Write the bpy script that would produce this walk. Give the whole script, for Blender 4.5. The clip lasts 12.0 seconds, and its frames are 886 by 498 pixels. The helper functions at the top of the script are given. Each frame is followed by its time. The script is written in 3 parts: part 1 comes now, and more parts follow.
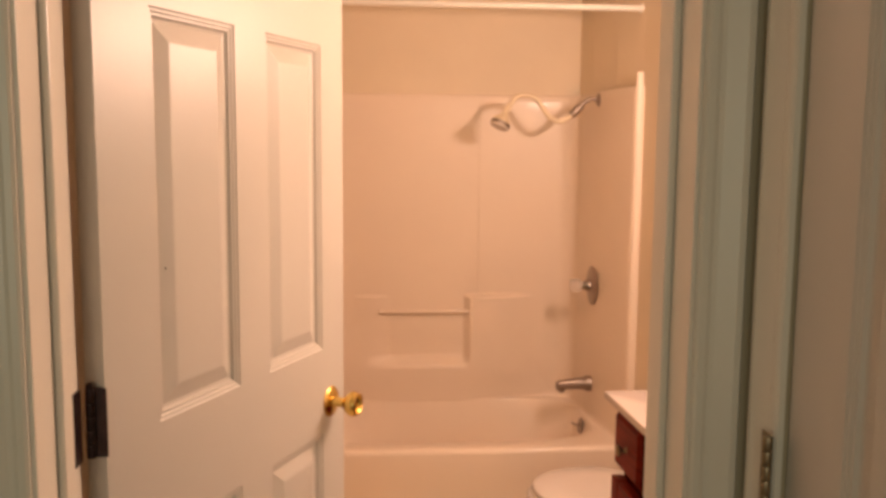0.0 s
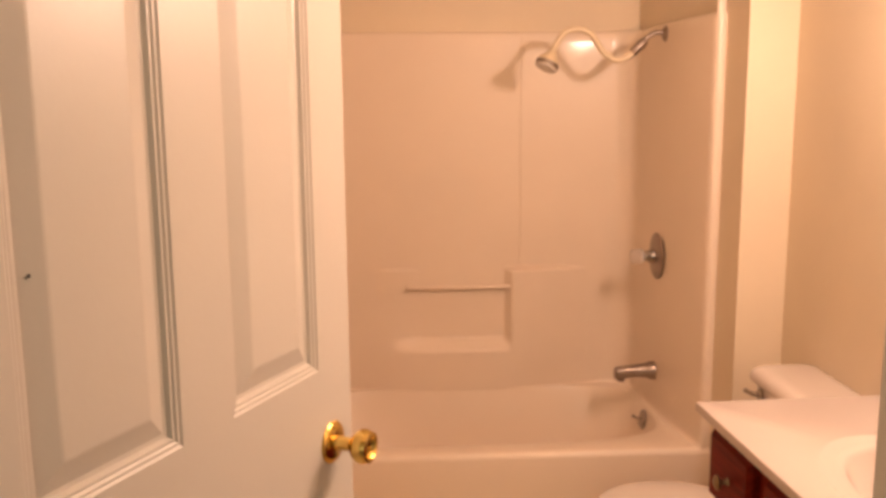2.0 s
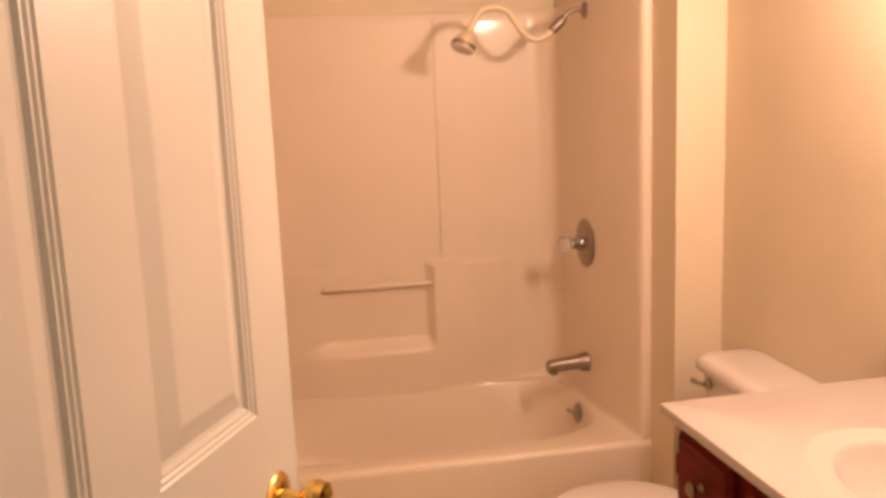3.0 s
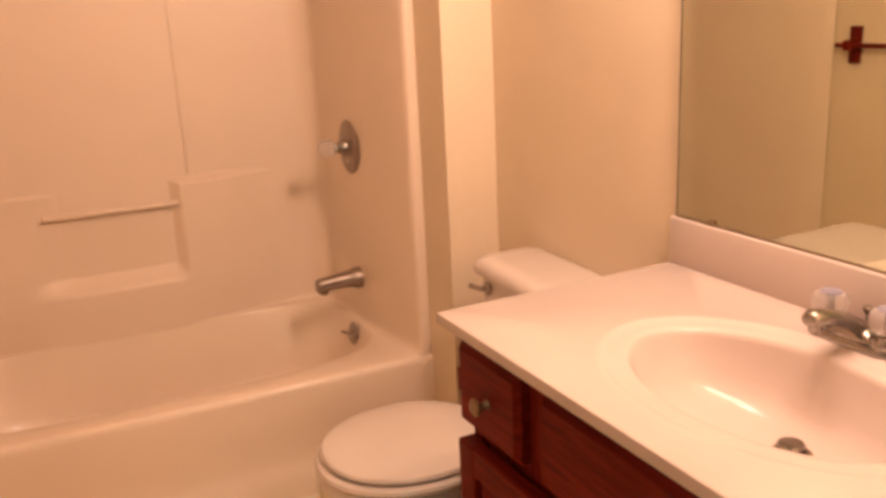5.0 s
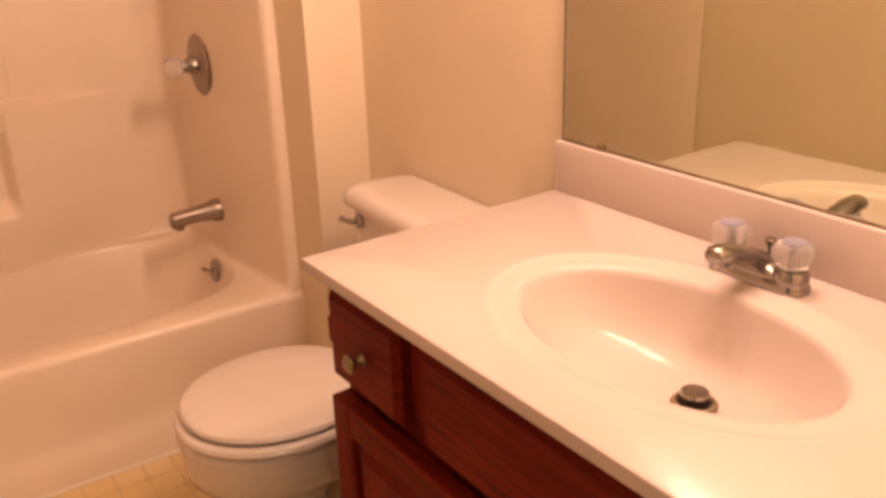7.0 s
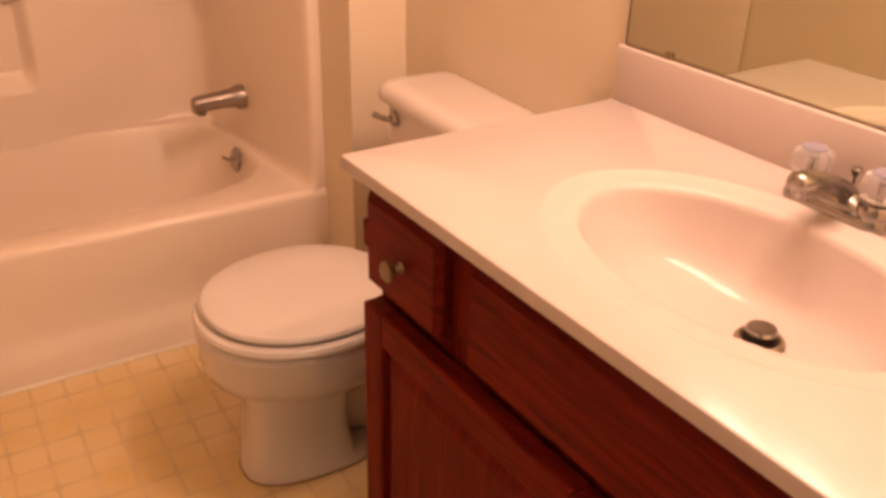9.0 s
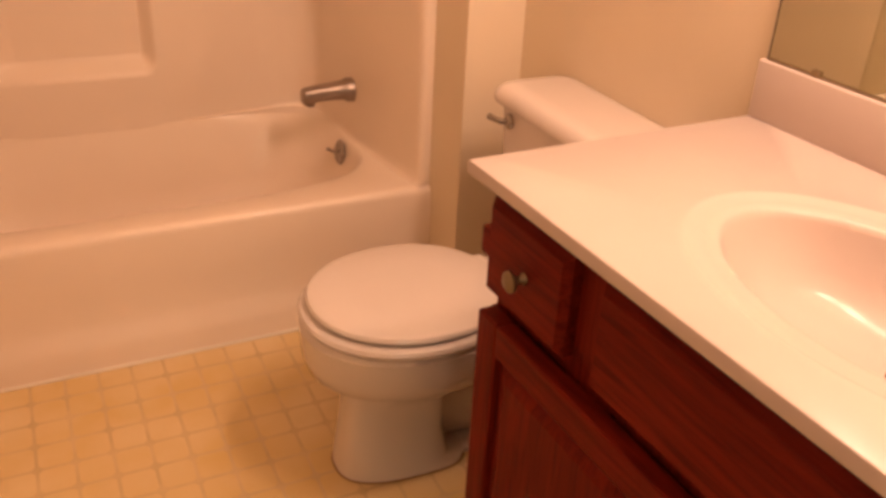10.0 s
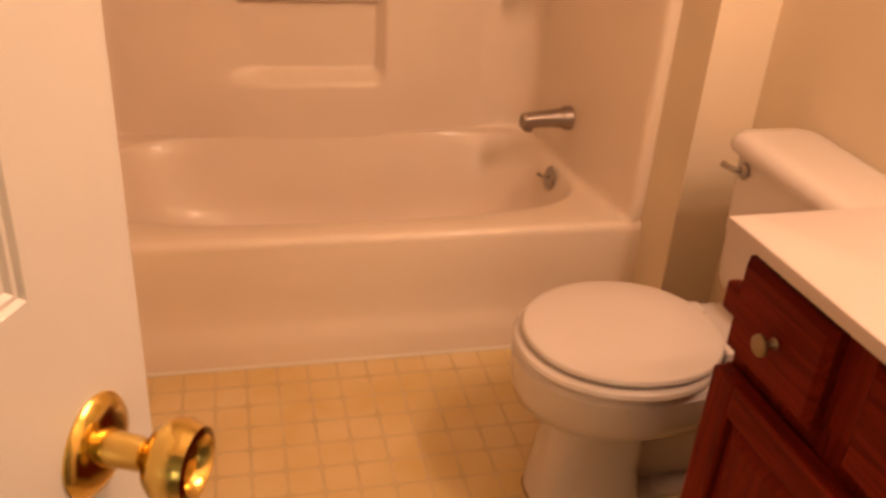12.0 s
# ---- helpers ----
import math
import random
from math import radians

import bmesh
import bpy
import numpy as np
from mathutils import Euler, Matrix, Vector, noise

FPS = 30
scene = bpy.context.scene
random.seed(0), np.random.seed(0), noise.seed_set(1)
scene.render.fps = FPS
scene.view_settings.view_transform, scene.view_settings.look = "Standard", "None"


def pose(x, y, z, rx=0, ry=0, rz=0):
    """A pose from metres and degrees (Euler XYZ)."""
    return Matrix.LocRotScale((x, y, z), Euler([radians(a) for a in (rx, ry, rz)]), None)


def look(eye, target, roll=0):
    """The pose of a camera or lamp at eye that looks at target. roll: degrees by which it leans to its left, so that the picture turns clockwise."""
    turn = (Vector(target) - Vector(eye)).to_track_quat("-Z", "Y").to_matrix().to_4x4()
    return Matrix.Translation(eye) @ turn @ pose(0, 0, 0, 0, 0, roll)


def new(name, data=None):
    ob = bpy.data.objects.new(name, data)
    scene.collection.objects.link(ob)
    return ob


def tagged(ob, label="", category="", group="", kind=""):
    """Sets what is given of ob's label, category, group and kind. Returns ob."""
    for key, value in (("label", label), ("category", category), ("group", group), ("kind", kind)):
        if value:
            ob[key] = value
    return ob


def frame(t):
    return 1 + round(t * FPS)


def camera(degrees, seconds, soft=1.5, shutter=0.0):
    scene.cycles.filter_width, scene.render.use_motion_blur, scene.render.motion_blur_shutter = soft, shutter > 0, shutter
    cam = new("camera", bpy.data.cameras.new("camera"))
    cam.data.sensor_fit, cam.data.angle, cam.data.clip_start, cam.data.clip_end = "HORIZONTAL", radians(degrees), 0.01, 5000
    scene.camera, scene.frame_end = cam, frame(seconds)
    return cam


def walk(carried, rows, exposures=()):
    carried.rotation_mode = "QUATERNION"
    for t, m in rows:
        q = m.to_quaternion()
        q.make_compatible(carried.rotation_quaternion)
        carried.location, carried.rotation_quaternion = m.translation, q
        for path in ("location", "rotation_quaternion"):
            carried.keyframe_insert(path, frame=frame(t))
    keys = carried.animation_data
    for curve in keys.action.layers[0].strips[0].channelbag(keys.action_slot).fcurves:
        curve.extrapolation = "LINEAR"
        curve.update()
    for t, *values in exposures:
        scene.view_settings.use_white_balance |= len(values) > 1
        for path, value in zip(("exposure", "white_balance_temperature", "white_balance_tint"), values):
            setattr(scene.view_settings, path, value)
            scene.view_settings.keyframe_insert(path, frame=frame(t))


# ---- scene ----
cam = camera(53.9, 12.0, soft=3.4)
PATH = [
    (0, (0.098, 0.052, 1.525), (0.265, 2.031, 1.293), 0.5),
    (0.5, (0.106, 0.205, 1.507), (0.273, 2.181, 1.244), -0.5),
    (1, (0.116, 0.381, 1.503), (0.263, 2.358, 1.238), -0.1),
    (1.5, (0.125, 0.516, 1.492), (0.25, 2.492, 1.211), -0.3),
    (2, (0.124, 0.618, 1.486), (0.219, 2.589, 1.161), -0.5),
    (2.5, (0.104, 0.731, 1.482), (0.267, 2.698, 1.158), -1.5),
    (3, (0.06, 0.832, 1.481), (0.389, 2.772, 1.124), -2.3),
    (3.5, (0.085, 0.904, 1.456), (0.584, 2.801, 1.067), -3.9),
    (5.5, (0.21, 1.149, 1.353), (1.055, 2.854, 0.74), -2.4),
    (6, (0.222, 1.187, 1.36), (1.125, 2.838, 0.684), -2.7),
    (6.5, (0.254, 1.229, 1.352), (1.222, 2.831, 0.647), -2.3),
    (7, (0.277, 1.256, 1.34), (1.28, 2.82, 0.602), -1.9),
    (9, (0.276, 1.358, 1.309), (1.213, 2.854, 0.369), 1.7),
    (9.5, (0.26, 1.393, 1.305), (1.13, 2.927, 0.362), 2.7),
    (10, (0.233, 1.422, 1.307), (1.018, 2.995, 0.354), 2.9),
    (10.5, (0.186, 1.432, 1.323), (0.899, 3.033, 0.36), 3.7),
    (11, (0.183, 1.469, 1.304), (0.809, 3.116, 0.359), 4.0),
    (11.5, (0.153, 1.475, 1.313), (0.7, 3.152, 0.371), 4.5),
    (12, (0.104, 1.459, 1.344), (0.557, 3.161, 0.398), 4.2),
]
EXPOSURES = [(0.0, 0.02, 5700, 2.5), (3.5, 0.02, 5700, 0.5), (5.5, 0.07, 5900, 6), (7.0, 0.07, 5950, 7), (9.5, 0.06, 6250, 12), (10.5, 0.04, 6450, 8), (12.0, -0.04, 6700, 7)]
walk(cam, [(t, look(eye, target, roll)) for t, eye, target, roll in PATH], EXPOSURES)

# ---- world and lamps ----
world = bpy.data.worlds.new("world")
scene.world = world
world.use_nodes = True
world.node_tree.nodes["Background"].inputs[0].default_value = (0.60, 0.58, 0.48, 1)
world.node_tree.nodes["Background"].inputs[1].default_value = 0.12


def lamp(name, kind, m, colour, power, size=0.05, size_y=None):
    data = bpy.data.lights.new(name, kind)
    data.color, data.energy = colour, power
    if kind == "AREA":
        data.shape, data.size, data.size_y = "RECTANGLE", size, size_y or size
    else:
        data.shadow_soft_size = size
    ob = new(name, data)
    ob.matrix_world = m
    return ob


BULBS = [(1.15, 1.84, 1.875), (1.145, 2.04, 1.875), (1.14, 2.24, 1.875)]
WARM = (1.0, 0.58, 0.41)
for b in BULBS:
    lamp("bulb_light", "POINT", pose(*b), WARM, 17.0, 0.045)
# added fill for the hall's dim light; its real source is unseen
lamp("hall_fill_light", "AREA", look((-0.35, -1.42, 1.45), (-0.35, 1.1, 1.2)), (1.0, 0.82, 0.55), 10.5, 0.8, 1.1)

# ---- materials ----


def material(name, colour, rough=0.5, metal=0.0, spec=0.5, vary=0.06, scale=6.0, bump=0.0, bump_scale=60.0, coat=0.0, rough_vary=0.0, tint=None):
    m = bpy.data.materials.new(name)
    m.use_nodes = True
    n, l = m.node_tree.nodes, m.node_tree.links
    p = n["Principled BSDF"]
    p.inputs["Roughness"].default_value = rough
    p.inputs["Metallic"].default_value = metal
    p.inputs["Specular IOR Level"].default_value = spec
    p.inputs["Coat Weight"].default_value = coat
    p.inputs["Coat Roughness"].default_value = 0.08
    pos = n.new("ShaderNodeTexCoord")
    noise_a = n.new("ShaderNodeTexNoise")
    noise_a.inputs["Scale"].default_value, noise_a.inputs["Detail"].default_value = scale, 5
    l.new(pos.outputs["Object"], noise_a.inputs["Vector"])
    ramp = n.new("ShaderNodeValToRGB")
    second = tint or tuple(c * (1 - vary * 2) for c in colour)
    ramp.color_ramp.elements[0].position, ramp.color_ramp.elements[1].position = 0.3, 0.65
    ramp.color_ramp.elements[0].color = (*second, 1)
    ramp.color_ramp.elements[1].color = (*colour, 1)
    l.new(noise_a.outputs["Fac"], ramp.inputs["Fac"])
    l.new(ramp.outputs["Color"], p.inputs["Base Color"])
    if rough_vary:
        r = n.new("ShaderNodeMapRange")
        r.inputs["To Min"].default_value, r.inputs["To Max"].default_value = rough - rough_vary, rough + rough_vary
        l.new(noise_a.outputs["Fac"], r.inputs["Value"])
        l.new(r.outputs["Result"], p.inputs["Roughness"])
    if bump:
        noise_b = n.new("ShaderNodeTexNoise")
        noise_b.inputs["Scale"].default_value, noise_b.inputs["Detail"].default_value = bump_scale, 3
        l.new(pos.outputs["Object"], noise_b.inputs["Vector"])
        bn = n.new("ShaderNodeBump")
        bn.inputs["Strength"].default_value, bn.inputs["Distance"].default_value = bump, 0.002
        l.new(noise_b.outputs["Fac"], bn.inputs["Height"])
        l.new(bn.outputs["Normal"], p.inputs["Normal"])
    return m


def oak(name, along):
    """Red-stained oak with grain along an axis."""
    m = bpy.data.materials.new(name)
    m.use_nodes = True
    n, l = m.node_tree.nodes, m.node_tree.links
    p = n["Principled BSDF"]
    pos, mp = n.new("ShaderNodeTexCoord"), n.new("ShaderNodeMapping")
    stretch = [34.0, 34.0, 34.0]
    stretch["xyz".index(along)] = 2.2
    mp.inputs["Scale"].default_value = stretch
    l.new(pos.outputs["Object"], mp.inputs["Vector"])
    a, b = n.new("ShaderNodeTexNoise"), n.new("ShaderNodeTexNoise")
    a.inputs["Scale"].default_value, a.inputs["Detail"].default_value, a.inputs["Distortion"].default_value = 1.3, 4, 1.8
    b.inputs["Scale"].default_value, b.inputs["Detail"].default_value = 6.0, 4
    l.new(mp.outputs["Vector"], a.inputs["Vector"])
    l.new(mp.outputs["Vector"], b.inputs["Vector"])
    mix = n.new("ShaderNodeMath")
    mix.operation = "MULTIPLY_ADD"
    mix.inputs[1].default_value = 0.45
    l.new(b.outputs["Fac"], mix.inputs[0])
    l.new(a.outputs["Fac"], mix.inputs[2])
    ramp = n.new("ShaderNodeValToRGB")
    ramp.color_ramp.elements[0].position, ramp.color_ramp.elements[1].position = 0.52, 0.86
    ramp.color_ramp.elements[0].color = (0.084, 0.0050, 0.0022, 1)
    ramp.color_ramp.elements[1].color = (0.172, 0.0138, 0.0050, 1)
    l.new(mix.outputs[0], ramp.inputs["Fac"])
    l.new(ramp.outputs["Color"], p.inputs["Base Color"])
    bn = n.new("ShaderNodeBump")
    bn.inputs["Strength"].default_value, bn.inputs["Distance"].default_value = 0.35, 0.001
    l.new(mix.outputs[0], bn.inputs["Height"])
    l.new(bn.outputs["Normal"], p.inputs["Normal"])
    p.inputs["Roughness"].default_value = 0.45
    p.inputs["Specular IOR Level"].default_value = 0.08
    return m


PAINT = material("cream_wall_paint", (0.76, 0.65, 0.49), 0.55, vary=0.03, scale=3, bump=0.25, bump_scale=140)
CEIL = material("ceiling_paint", (0.75, 0.70, 0.60), 0.8, vary=0.02, bump=0.4, bump_scale=90)
TRIM = material("white_semigloss_trim", (0.74, 0.71, 0.64), 0.33, vary=0.02, scale=4, bump=0.08, bump_scale=50)
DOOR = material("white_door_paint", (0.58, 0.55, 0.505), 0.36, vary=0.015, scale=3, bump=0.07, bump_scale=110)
HALL = material("hall_wall_paint", (0.47, 0.41, 0.29), 0.6, vary=0.03, bump=0.25, bump_scale=140)
CARPET = material("beige_carpet", (0.36, 0.30, 0.22), 0.95, vary=0.12, scale=40, bump=1.0, bump_scale=300)
FIBRE = material("glossy_fibreglass", (0.80, 0.68, 0.56), 0.37, vary=0.02, scale=3, coat=0.14, bump=0.03, bump_scale=7)
MARBLE = material("cultured_marble", (0.575, 0.492, 0.45), 0.20, vary=0.015, scale=5, coat=0.0, tint=(0.55, 0.467, 0.425))
MARBLE.node_tree.nodes["Principled BSDF"].inputs["Specular IOR Level"].default_value = 0.25
PORCELAIN = material("white_porcelain", (0.67, 0.60, 0.55), 0.15, vary=0.01, coat=0.6)
SEAT = material("white_plastic_seat", (0.66, 0.592, 0.54), 0.25, vary=0.01, coat=0.2)
CHROME = material("chrome", (0.37, 0.34, 0.32), 0.18, metal=1.0, vary=0.04, scale=20, rough_vary=0.04)
SATIN = material("satin_nickel", (0.37, 0.31, 0.27), 0.42, metal=1.0, vary=0.05, scale=30, rough_vary=0.05)
CAP = material("smoky_plastic_cap", (0.25, 0.235, 0.31), 0.3, vary=0.03)
BRASS = material("polished_brass", (0.80, 0.56, 0.16), 0.16, metal=1.0, vary=0.06, scale=25, rough_vary=0.05)
DULL = material("antique_brass", (0.33, 0.26, 0.17), 0.40, metal=0.9, vary=0.12, scale=40)
BRONZE = material("dark_bronze", (0.05, 0.03, 0.03), 0.4, metal=0.7, vary=0.2, scale=60)
HOSE = material("cream_plastic", (0.74, 0.62, 0.44), 0.35, vary=0.03)
GROUT_DARK = material("stained_caulk", (0.30, 0.17, 0.085), 0.7, vary=0.15, scale=30)
DARK = material("dark_gap", (0.02, 0.012, 0.01), 0.8)
VINYL = material("vinyl_tile_face", (0.71, 0.55, 0.315), 0.45, vary=0.06, scale=3.4, tint=(0.62, 0.43, 0.15), bump=0.15, bump_scale=160)
_n = VINYL.node_tree.nodes
_geo = _n.new("ShaderNodeNewGeometry")
for _t in [q for q in _n if q.type == "TEX_NOISE"]:
    VINYL.node_tree.links.new(_geo.outputs["Position"], _t.inputs["Vector"])
GROUT = material("vinyl_joint", (0.63, 0.465, 0.245), 0.5, vary=0.08, scale=14)
CAULK = material("white_caulk", (0.78, 0.72, 0.62), 0.45, vary=0.03)
PAPER = material("white_paper", (0.82, 0.78, 0.70), 0.9, vary=0.02)
OAK_Y, OAK_Z = oak("stained_oak_across", "y"), oak("stained_oak_upright", "z")

MIRROR = bpy.data.materials.new("mirror_silver")
MIRROR.use_nodes = True
_p = MIRROR.node_tree.nodes["Principled BSDF"]
_p.inputs["Base Color"].default_value = (0.71, 0.735, 0.585, 1)
_p.inputs["Metallic"].default_value, _p.inputs["Roughness"].default_value = 1.0, 0.015

ACRYLIC = bpy.data.materials.new("clear_acrylic")
ACRYLIC.use_nodes = True
_p = ACRYLIC.node_tree.nodes["Principled BSDF"]
_p.inputs["Base Color"].default_value = (0.93, 0.93, 0.95, 1)
_p.inputs["Transmission Weight"].default_value, _p.inputs["Roughness"].default_value, _p.inputs["IOR"].default_value = 0.86, 0.10, 1.2

BULB = bpy.data.materials.new("lit_bulb")
BULB.use_nodes = True
_p = BULB.node_tree.nodes["Principled BSDF"]
_p.inputs["Emission Color"].default_value = (1.0, 0.72, 0.42, 1)
_p.inputs["Emission Strength"].default_value = 12.0

# ---- builders ----


def part(name, bm, mat, parent=None, label="", smooth=False, kind=""):
    me = bpy.data.meshes.new(name)
    bmesh.ops.recalc_face_normals(bm, faces=bm.faces)
    if smooth:
        for f in bm.faces:
            f.smooth = True
        for e in bm.edges:
            if len(e.link_faces) == 2 and e.calc_face_angle(0) > radians(38):
                e.smooth = False
    bm.to_mesh(me)
    bm.free()
    me.materials.append(mat)
    ob = new(name, me)
    if parent:
        ob.parent = parent
    return tagged(ob, label, kind=kind)


def thing(name, label, category, m=None, group=""):
    ob = new(name)
    ob.empty_display_size = 0.1
    if m is not None:
        ob.matrix_world = m
    return tagged(ob, label, category, group)


def box(x0, x1, y0, y1, z0, z1, bevel=0.0, seg=2, bm=None):
    b = bmesh.new()
    vs = [b.verts.new((x, y, z)) for x in (x0, x1) for y in (y0, y1) for z in (z0, z1)]
    for q in ((0, 1, 3, 2), (4, 6, 7, 5), (0, 4, 5, 1), (2, 3, 7, 6), (0, 2, 6, 4), (1, 5, 7, 3)):
        b.faces.new([vs[i] for i in q])
    if bevel:
        bmesh.ops.bevel(b, geom=list(b.edges), offset=bevel, segments=seg, affect="EDGES", profile=0.5)
    if bm is None:
        return b
    return merge(bm, b)


def merge(bm, b):
    table = {v: bm.verts.new(v.co) for v in b.verts}
    for f in b.faces:
        bm.faces.new([table[v] for v in f.verts])
    b.free()
    return bm


def turned(profile, m=None, seg=32, bm=None):
    """A lathe body about z from (radius, height) pairs."""
    b = bm or bmesh.new()
    m = m or Matrix()
    rings = []
    for r, z in profile:
        if r < 1e-5:
            rings.append([b.verts.new(m @ Vector((0, 0, z)))])
        else:
            rings.append([b.verts.new(m @ Vector((r * math.cos(2 * math.pi * i / seg), r * math.sin(2 * math.pi * i / seg), z))) for i in range(seg)])
    skin(b, rings)
    return b


def skin(b, rings, closed=True):
    for p, q in zip(rings, rings[1:]):
        n = max(len(p), len(q))
        for i in range(n if closed else n - 1):
            j = (i + 1) % n
            if len(p) == 1 and len(q) == 1:
                continue
            if len(p) == 1:
                b.faces.new((p[0], q[i], q[j]))
            elif len(q) == 1:
                b.faces.new((p[i], p[j], q[0]))
            else:
                b.faces.new((p[i], p[j], q[j], q[i]))


def loft(sections, cap=True, bm=None):
    """Joins closed outlines, each a list of points, into a skin."""
    b = bm or bmesh.new()
    rings = [[b.verts.new(p) for p in s] for s in sections]
    skin(b, rings)
    if cap:
        b.faces.new(rings[0])
        b.faces.new(rings[-1])
    return b


def tube(points, radii, seg=16, bm=None):
    b = bm or bmesh.new()
    pts = [Vector(p) for p in points]
    if not hasattr(radii, "__len__"):
        radii = [radii] * len(pts)
    rings, up = [], None
    for i, p in enumerate(pts):
        d = (pts[min(i + 1, len(pts) - 1)] - pts[max(i - 1, 0)]).normalized()
        up = (up or Vector((0.02, 0.1, 1))) if abs(d.z) < 0.95 or up else Vector((1, 0, 0))
        side = d.cross(up).normalized()
        up = side.cross(d).normalized()
        rings.append([b.verts.new(p + (side * math.cos(a) + up * math.sin(a)) * radii[i]) for a in (2 * math.pi * k / seg for k in range(seg))])
    skin(b, rings)
    b.faces.new(rings[0])
    b.faces.new(rings[-1])
    return b


def spline(points, n=8):
    """A smooth line through the points."""
    pts = [Vector(p) for p in points]
    pts = [2 * pts[0] - pts[1], *pts, 2 * pts[-1] - pts[-2]]
    out = []
    for i in range(1, len(pts) - 2):
        for k in range(n):
            t = k / n
            a, b2, c, d = pts[i - 1], pts[i], pts[i + 1], pts[i + 2]
            out.append(0.5 * (2 * b2 + (c - a) * t + (2 * a - 5 * b2 + 4 * c - d) * t * t + (3 * b2 - a - 3 * c + d) * t ** 3))
    return out + [pts[-2]]


def oval(cx, cy, rx, ry, z, n=48, power=2.0, back=None):
    """A superellipse outline; back: another length for its +x half."""
    out = []
    for i in range(n):
        a = 2 * math.pi * i / n
        c, s = math.cos(a), math.sin(a)
        rr = back if back and c > 0 else rx
        out.append((cx + rr * math.copysign(abs(c) ** (2 / power), c), cy + ry * math.copysign(abs(s) ** (2 / power), s), z))
    return out


# ---- the plan ----
LEFT, RIGHT, BACK = -0.35, 1.302, 4.082
STUB_X, STUB_Y = 1.155, 3.20
DOORWALL0, DOORWALL1 = 1.110, 1.262
JAMB_L, JAMB_R = -0.305, 0.501
CEILING = 2.44
LINTEL = 2.09
HALL_R, HALL_L, HALL_B = 0.588, -1.10, -1.50

# the vanity wall runs two degrees off the tub's line
PIVOT = Vector((RIGHT, 2.44, 0))
SKEW = Matrix.Translation(PIVOT) @ pose(0, 0, 0, 0, 0, 2.0) @ Matrix.Translation(-PIVOT)


def wall(name, x0, x1, y0, y1, z0=0.0, z1=CEILING, mat=PAINT, label=""):
    return part(name, box(x0, x1, y0, y1, z0, z1), mat, None, label, kind="structure")


wall("wall_west", LEFT - 0.11, LEFT, DOORWALL1, BACK + 0.1)
wall("wall_north", LEFT, RIGHT + 0.158, BACK, BACK + 0.1)
part("wall_stub", loft([[(x, y, z) for x, y in ((STUB_X, STUB_Y), (1.144, 3.362), (1.105, 3.60), (1.076, 3.88), (1.070, BACK), (RIGHT + 0.158, BACK), (RIGHT + 0.158, STUB_Y))] for z in (1.7635, CEILING)]), PAINT, kind="structure")
part("wall_stub_low", loft([[(x, y, z) for x, y in ((STUB_X, STUB_Y), (1.144, 3.362), (1.144, BACK), (RIGHT + 0.158, BACK), (RIGHT + 0.158, STUB_Y))] for z in (0, 1.763)]), PAINT, kind="structure")
part("wall_east", loft([[(x, y, z) for x, y in ((1.305, STUB_Y), (1.3045, 2.46), (1.346, 1.20), (1.46, 1.20), (1.46, STUB_Y))] for z in (0, CEILING)]), PAINT, kind="structure")
# wall with the doorway: a bathroom skin and a hall skin
for tag, y0, y1, mat in (("bath", DOORWALL0 + 0.07, DOORWALL1, PAINT), ("hall", DOORWALL0, DOORWALL0 + 0.07, HALL)):
    left_end, right_end = (LEFT - 0.11, RIGHT + 0.158) if tag == "bath" else (HALL_L, HALL_R)
    b = box(left_end, JAMB_L - 0.02, y0, y1, 0, CEILING)
    box(JAMB_R + 0.02, right_end, y0, y1, 0, CEILING, bm=b)
    box(JAMB_L - 0.02, JAMB_R + 0.02, y0, y1, LINTEL + 0.02, CEILING, bm=b)
    part("wall_south" if tag == "bath" else "wall_hall_north", b, mat, kind="structure")
wall("ceiling", HALL_L - 0.1, RIGHT + 0.16, HALL_B - 0.1, BACK + 0.1, CEILING, CEILING + 0.06, CEIL)
wall("floor", LEFT - 0.1, RIGHT + 0.15, DOORWALL0, BACK, -0.06, 0.0, GROUT)
FLOOR = bpy.data.objects["floor"]
wall("floor_hall", HALL_L - 0.1, HALL_R + 0.1, HALL_B - 0.1, DOORWALL0, -0.06, 0.006, CARPET)
wall("wall_hall_west", HALL_L - 0.1, HALL_L, HALL_B, DOORWALL0, mat=HALL)
# hall east wall, with its doorway
SD0, SD1 = 0.255, 1.014
b = box(HALL_R, HALL_R + 0.11, HALL_B, SD0 - 0.012, 0, CEILING)
box(HALL_R, HALL_R + 0.11, SD1 + 0.006, DOORWALL0, 0, CEILING, bm=b)
box(HALL_R, HALL_R + 0.11, SD0 - 0.012, SD1 + 0.006, 2.06, CEILING, bm=b)
part("wall_hall_east", b, HALL, kind="structure")
wall("wall_closet", HALL_R + 0.11, HALL_R + 0.16, SD0 - 0.1, DOORWALL0, mat=HALL)
